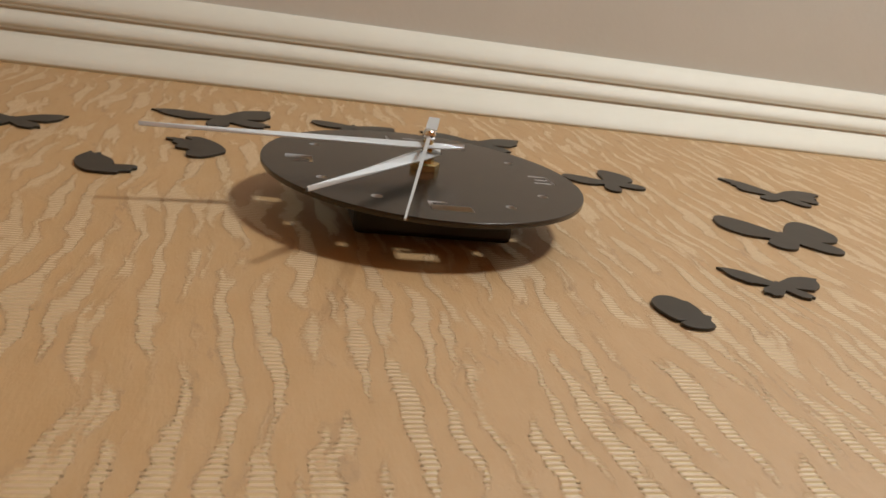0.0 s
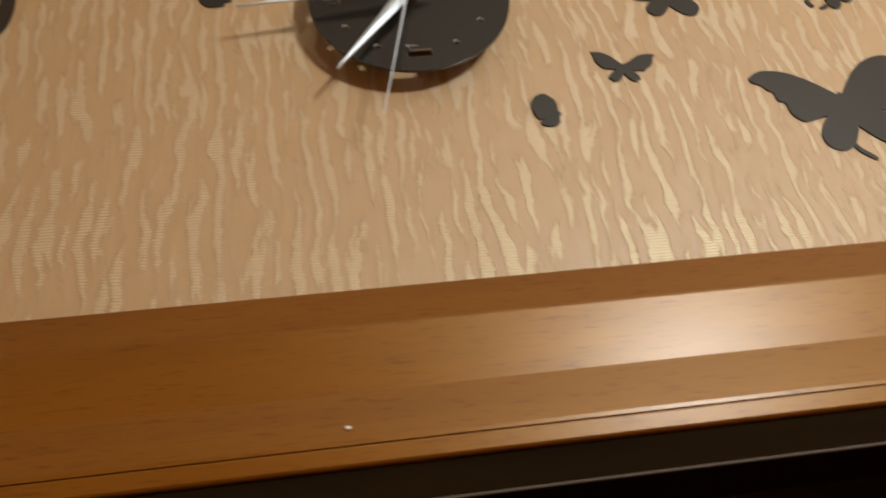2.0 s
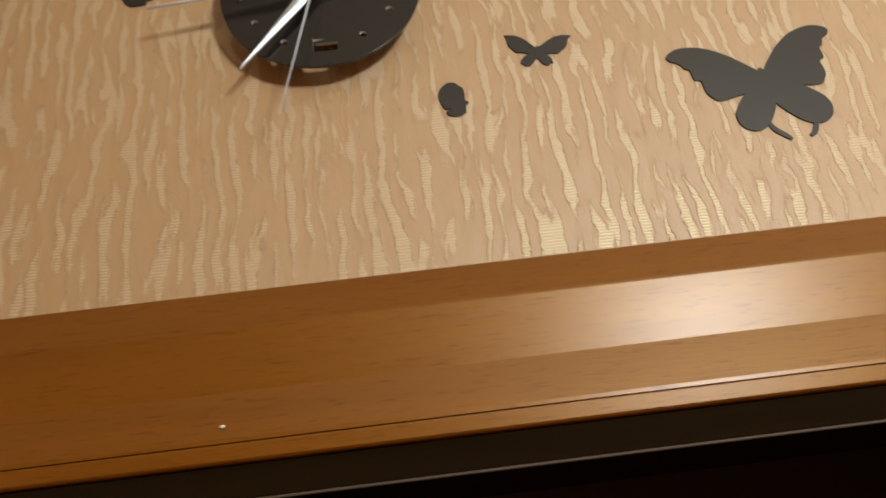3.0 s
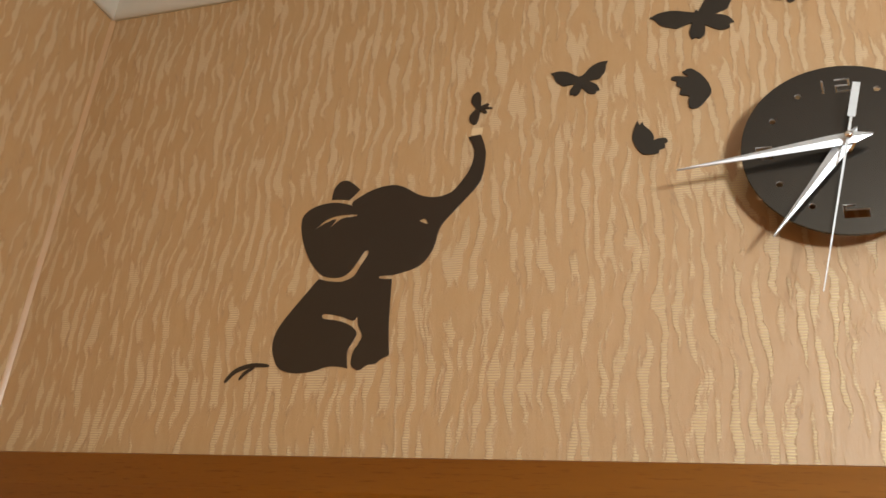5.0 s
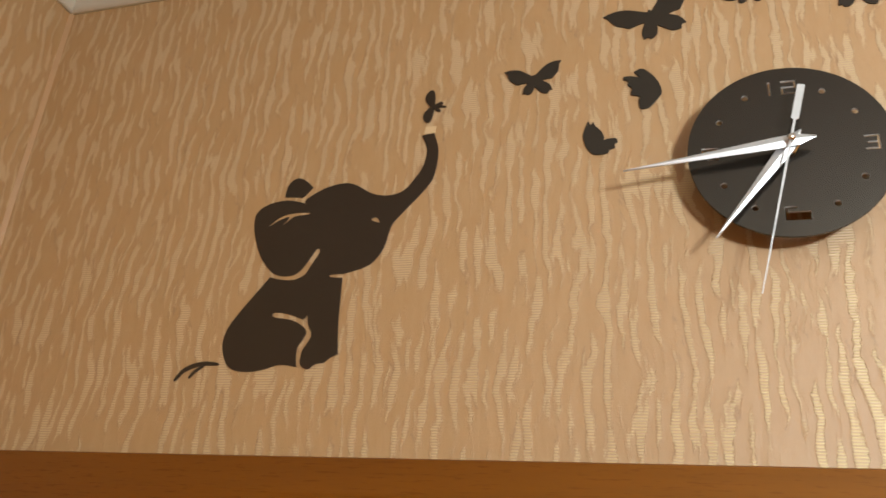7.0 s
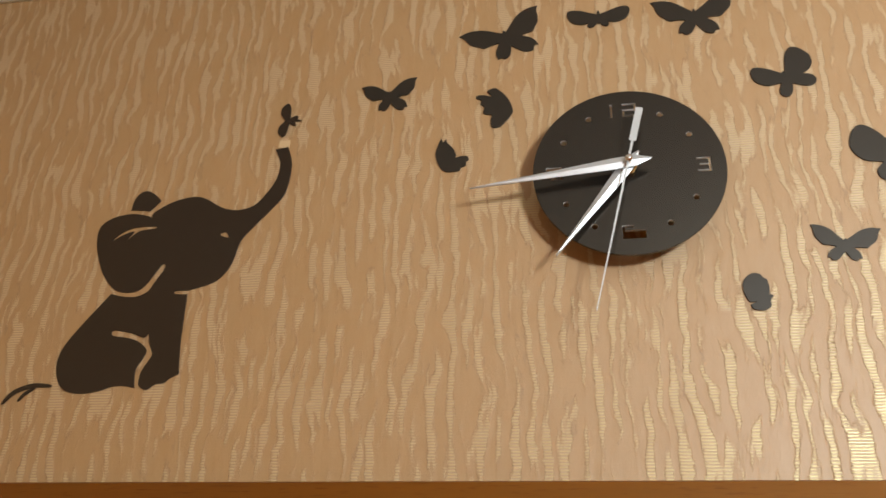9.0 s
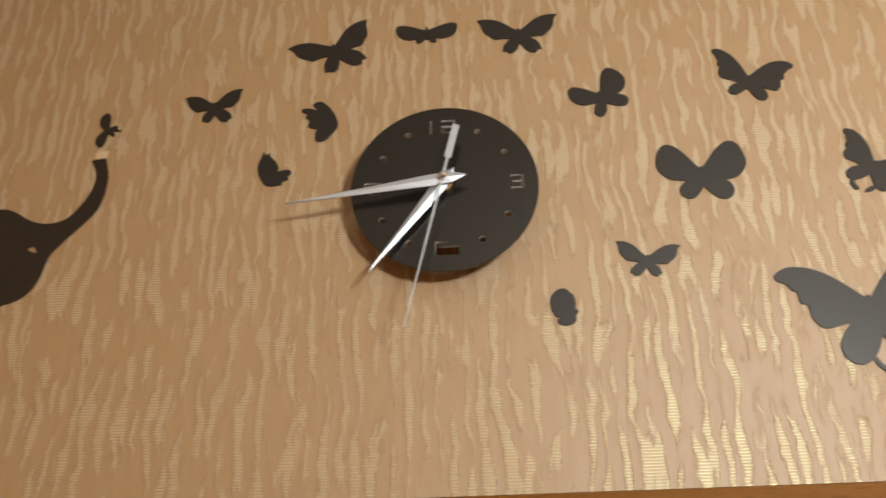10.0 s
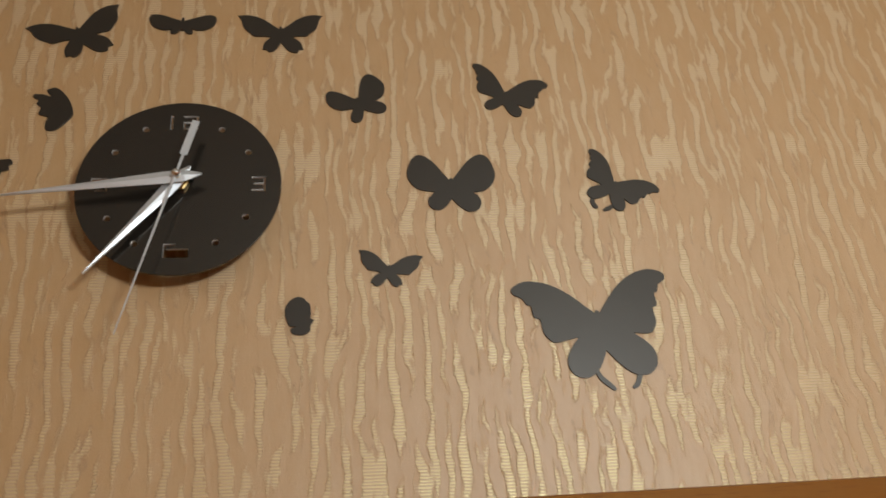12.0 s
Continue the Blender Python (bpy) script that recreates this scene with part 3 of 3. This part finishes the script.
def butterflies():
    small = "small black plastic butterfly with pointed wings stuck on wallpaper"
    mid = "black plastic butterfly with pointed wings stuck on wallpaper"
    butterfly(-0.219, 2.492, ((-2.9, 1.2), (2.6, 1.9)), ((-0.8, -1.7), (1.6, -1.6)), ("pointed", "notched"), (1.05, 0.95), small, 0.006)
    butterfly(-0.104, 2.552, ((-4.6, 0.5), (3.1, 3.5)), ((-0.4, -2.75), (2.9, -1.6)), ("pointed", "notched"), ((0.95, 1.1), 0.95), mid)
    butterfly(-0.013, 2.566, ((-3.0, 0.65), (3.0, 0.65)), ((-0.95, -1.2), (0.85, -1.2)), ("round", "small"), (0.84, 0.9), "small black plastic butterfly with flat rounded wings stuck on wallpaper", 0.008)
    butterfly(0.077, 2.556, ((-3.9, 2.0), (3.8, 2.2)), ((-1.3, -2.1), (1.8, -2.1)), ("pointed", "notched"), (1.0, 0.95), mid)
    butterfly(0.149, 2.4755, ((-3.0, 0.9), (1.2, 3.2)), ((-0.4, -2.1), (2.4, -0.6)), ("round", "small"), ((0.9, 1.1), 1.05), "black plastic butterfly with rounded wings tilted on wallpaper", 0.008)
    butterfly(0.226, 2.3865, ((-3.2, 2.9), (3.5, 2.9)), ((-1.8, -2.1), (2.3, -2.2)), ("round", "small"), (1.08, 1.2), "black plastic butterfly with broad rounded wings stuck on wallpaper", 0.010)
    butterfly(0.284, 2.483, ((-2.6, 3.95), (4.3, 1.6)), ((-1.9, -1.1), (1.2, -2.1)), ("scalloped", "small"), ((1.0, 1.25), 1.0), "black plastic butterfly with scalloped wings tilted on wallpaper", 0.008)
    butterfly(0.372, 2.3855, ((-1.45, 4.0), (4.3, -0.4)), ((-2.4, -0.8), (0.4, -2.5)), ("scalloped", "small"), ((1.15, 1.15), 1.0), "black plastic swallowtail butterfly tilted on wallpaper", 0.008,
              (((-1.9, -1.0), (-2.1, -1.5), (-1.9, -2.0), (-1.7, -2.1)), ((-0.2, -1.9), (-0.7, -2.2), (-1.2, -2.4))))
    butterfly(0.168, 2.307, ((-2.3, 1.9), (2.9, 1.2)), ((-1.3, -1.2), (0.9, -1.4)), ("pointed", "notched"), (1.0, 0.95), small, 0.006)
    butterfly(0.339, 2.2545, ((-7.0, 3.4), (6.2, 4.5)), ((-2.5, -4.3), (3.9, -4.0)), ("scalloped", "small"), ((1.15, 1.22), 1.1), "large black plastic swallowtail butterfly stuck on wallpaper", 0.014,
              (((-0.9, -3.8), (-0.6, -4.5), (0.0, -5.1), (0.4, -5.5)), ((2.6, -3.7), (2.6, -4.4), (2.3, -5.1), (1.9, -5.4))))


butterflies()


def folded_butterflies():
    """Butterflies seen from the side, with closed wings: loops in centimetres about their middles."""
    shapes = [
        ((-0.116, 2.468), [(-0.6, 2.0), (0.2, 2.2), (1.3, 1.0), (1.8, -0.4), (1.5, -1.2), (0.6, -2.2), (-0.2, -2.2), (-0.3, -1.4), (-0.2, -0.9), (-1.0, -0.6), (-0.9, 0.1), (-1.3, 0.5), (-1.2, 0.9), (-1.7, 1.2), (-1.6, 1.5), (-0.9, 1.5), (-0.2, 1.3), (-0.6, 1.8)]),
        ((-0.157, 2.416), [(-1.4, 0.5), (-1.1, 1.6), (-0.9, 2.1), (-0.7, 1.7), (-0.4, 2.0), (-0.3, 1.6), (0.3, 0.9), (0.55, 0.25), (0.5, -0.1), (0.9, 0.0), (1.6, 0.0), (1.75, -0.4), (1.5, -0.6), (1.5, -1.0), (1.0, -1.2), (0.9, -1.5), (0.3, -1.6), (-0.5, -1.5), (-1.1, -0.7)]),
        ((0.096, 2.270), [(-1.1, 0.2), (-0.9, 1.0), (-0.3, 1.5), (0.3, 1.45), (0.6, 1.1), (0.85, 0.9), (0.95, 0.2), (0.9, -0.3), (1.15, -0.5), (0.9, -0.9), (0.85, -1.4), (0.3, -1.7), (-0.4, -1.6), (-0.65, -1.2), (-0.2, -0.95), (-0.75, -0.9)]),
    ]
    for (x, z), lp in shapes:
        mesh = cut_sheet([smooth_loop([(x + a / 100, z + b / 100) for a, b in lp])], 0.0003, 0.0017)
        tagged(put("butterfly_decoration", mesh, FOAM), "small black plastic butterfly with folded wings stuck on wallpaper", "wall decoration", "butterflies round the clock")


folded_butterflies()


def perched_butterfly():
    x, z = -0.3205, 2.472
    loops = [wing("round", (x, z), (x - 0.004, z + 0.020), 0.78, -1), wing("round", (x, z), (x - 0.006, z - 0.018), 0.80, 1),
             wing("small", (x, z), (x + 0.009, z + 0.004), 0.8, -1), wing("small", (x, z), (x + 0.007, z - 0.006), 0.8, 1), strip([(x - 0.002, z), (x + 0.004, z), (x + 0.012, z - 0.001)], 0.002)]
    bm = union_sheet(loops, 0.0004, 0.0018)
    tagged(part("butterfly_decoration", bm, DECAL), "tiny black butterfly perched over the elephant's trunk", "wall decoration", "butterflies round the clock")


perched_butterfly()


# ---- elephant ----
def elephant():
    """A sitting elephant cut from black film, in centimetres: x along the wall, z above two metres."""
    brow = [(-33.4, 44.0), (-33.4, 44.0), (-32.1, 44.2), (-32.1, 44.2), (-31.5, 42.1), (-31.7, 39.5), (-32.4, 38.0), (-34.8, 35.2), (-35.7, 33.9), (-36.2, 31.7), (-37.5, 30.0), (-40.1, 29.2), (-40.1, 29.2), (-41.3, 29.2), (-41.3, 28.9)]
    front = [(-40.1, 28.8), (-40.1, 28.8), (-40.0, 25.8), (-39.9, 23.8), (-39.6, 21.2), (-39.6, 21.2), (-40.4, 20.8), (-40.9, 20.4), (-41.7, 20.3), (-42.4, 19.8), (-43.1, 20.1), (-43.3, 20.6)]
    knee = [(-43.2, 21.6), (-42.7, 22.5), (-42.5, 23.2), (-43.0, 24.2), (-43.2, 25.1), (-43.6, 24.7), (-45.0, 25.2), (-46.7, 25.5), (-46.7, 25.0), (-45.0, 24.7), (-43.8, 24.2), (-43.1, 23.5), (-43.3, 22.7), (-43.8, 21.7), (-43.6, 20.0), (-43.6, 20.0)]
    back = [(-44.5, 20.2), (-45.7, 20.2), (-47.0, 19.8), (-48.7, 19.6), (-50.3, 19.9), (-51.2, 20.8), (-51.7, 22.2), (-51.6, 23.6), (-50.9, 25.0), (-49.4, 27.1), (-47.8, 29.2), (-47.8, 29.2)]
    jaw = [(-46.7, 28.9), (-45.2, 28.8), (-44.1, 29.3), (-43.6, 30.2), (-42.8, 31.7), (-43.2, 32.0), (-43.8, 31.0), (-44.5, 29.9), (-45.4, 29.3), (-46.7, 29.3), (-47.8, 29.8)]
    ear = [(-49.1, 31.3), (-50.1, 33.3), (-50.6, 35.1), (-50.5, 36.5), (-49.3, 37.4), (-47.3, 37.7), (-45.5, 37.3)]
    crown = [(-45.2, 37.1), (-45.1, 37.7), (-43.2, 38.8), (-41.1, 39.2), (-39.7, 38.8), (-38.1, 37.8), (-36.4, 37.4), (-34.8, 37.8), (-33.7, 39.1), (-32.9, 40.6), (-32.7, 42.4)]
    fold = [(-49.0, 34.75), (-48.0, 35.7), (-46.7, 36.15), (-44.7, 36.15), (-44.7, 35.9), (-46.2, 35.75), (-47.4, 34.8), (-46.8, 35.75), (-48.0, 35.35)]
    eye = [(-37.8, 34.9), (-37.3, 35.1), (-36.9, 34.5), (-37.4, 34.6)]
    far_ear = [(-47.6, 38.1), (-47.6, 38.1), (-47.5, 39.2), (-47.0, 40.0), (-46.2, 40.2), (-45.3, 39.7), (-44.6, 39.0), (-44.6, 39.0), (-45.2, 38.3), (-45.6, 37.9), (-45.6, 37.9), (-46.8, 38.05)]
    metres = lambda lp: [(-0.513 + (a + 51.7) * 0.00995, 2.198 + (b - 19.6) * 0.009877) for a, b in lp]
    top = new("elephant_decal")
    outline = smooth_loop(metres(brow + front + knee + back + jaw + ear + crown), 3)
    put("body", cut_sheet([outline, smooth_loop(metres(fold), 3), smooth_loop(metres(eye), 3)], 0.0003, 0.0013, 0.0001), DECAL, top)
    put("ear", cut_sheet([smooth_loop(metres(far_ear), 3)], 0.0003, 0.0013, 0.0001), DECAL, top)
    put("tail", cut_sheet([strip(metres([(-56.2, 18.9), (-55.3, 19.9), (-53.6, 20.45), (-51.9, 20.4)]), 0.0045)], 0.0003, 0.0013, 0.0001), DECAL, top)
    put("tail_tuft", cut_sheet([strip(metres([(-54.7, 19.1), (-54.2, 19.7), (-53.4, 20.2)]), 0.0032)], 0.0003, 0.00145, 0.0001), DECAL, top)
    chip = [(-0.3288, 2.4412), (-0.3172, 2.4402), (-0.3166, 2.4490), (-0.3276, 2.4496)]
    put("trunk_band", cut_sheet([chip], 0.0002, 0.0008, 0.0001), CHIP, top, "pale bare band over the trunk tip")
    tagged(top, "black sitting elephant silhouette decal with raised trunk", "wall decal")


elephant()
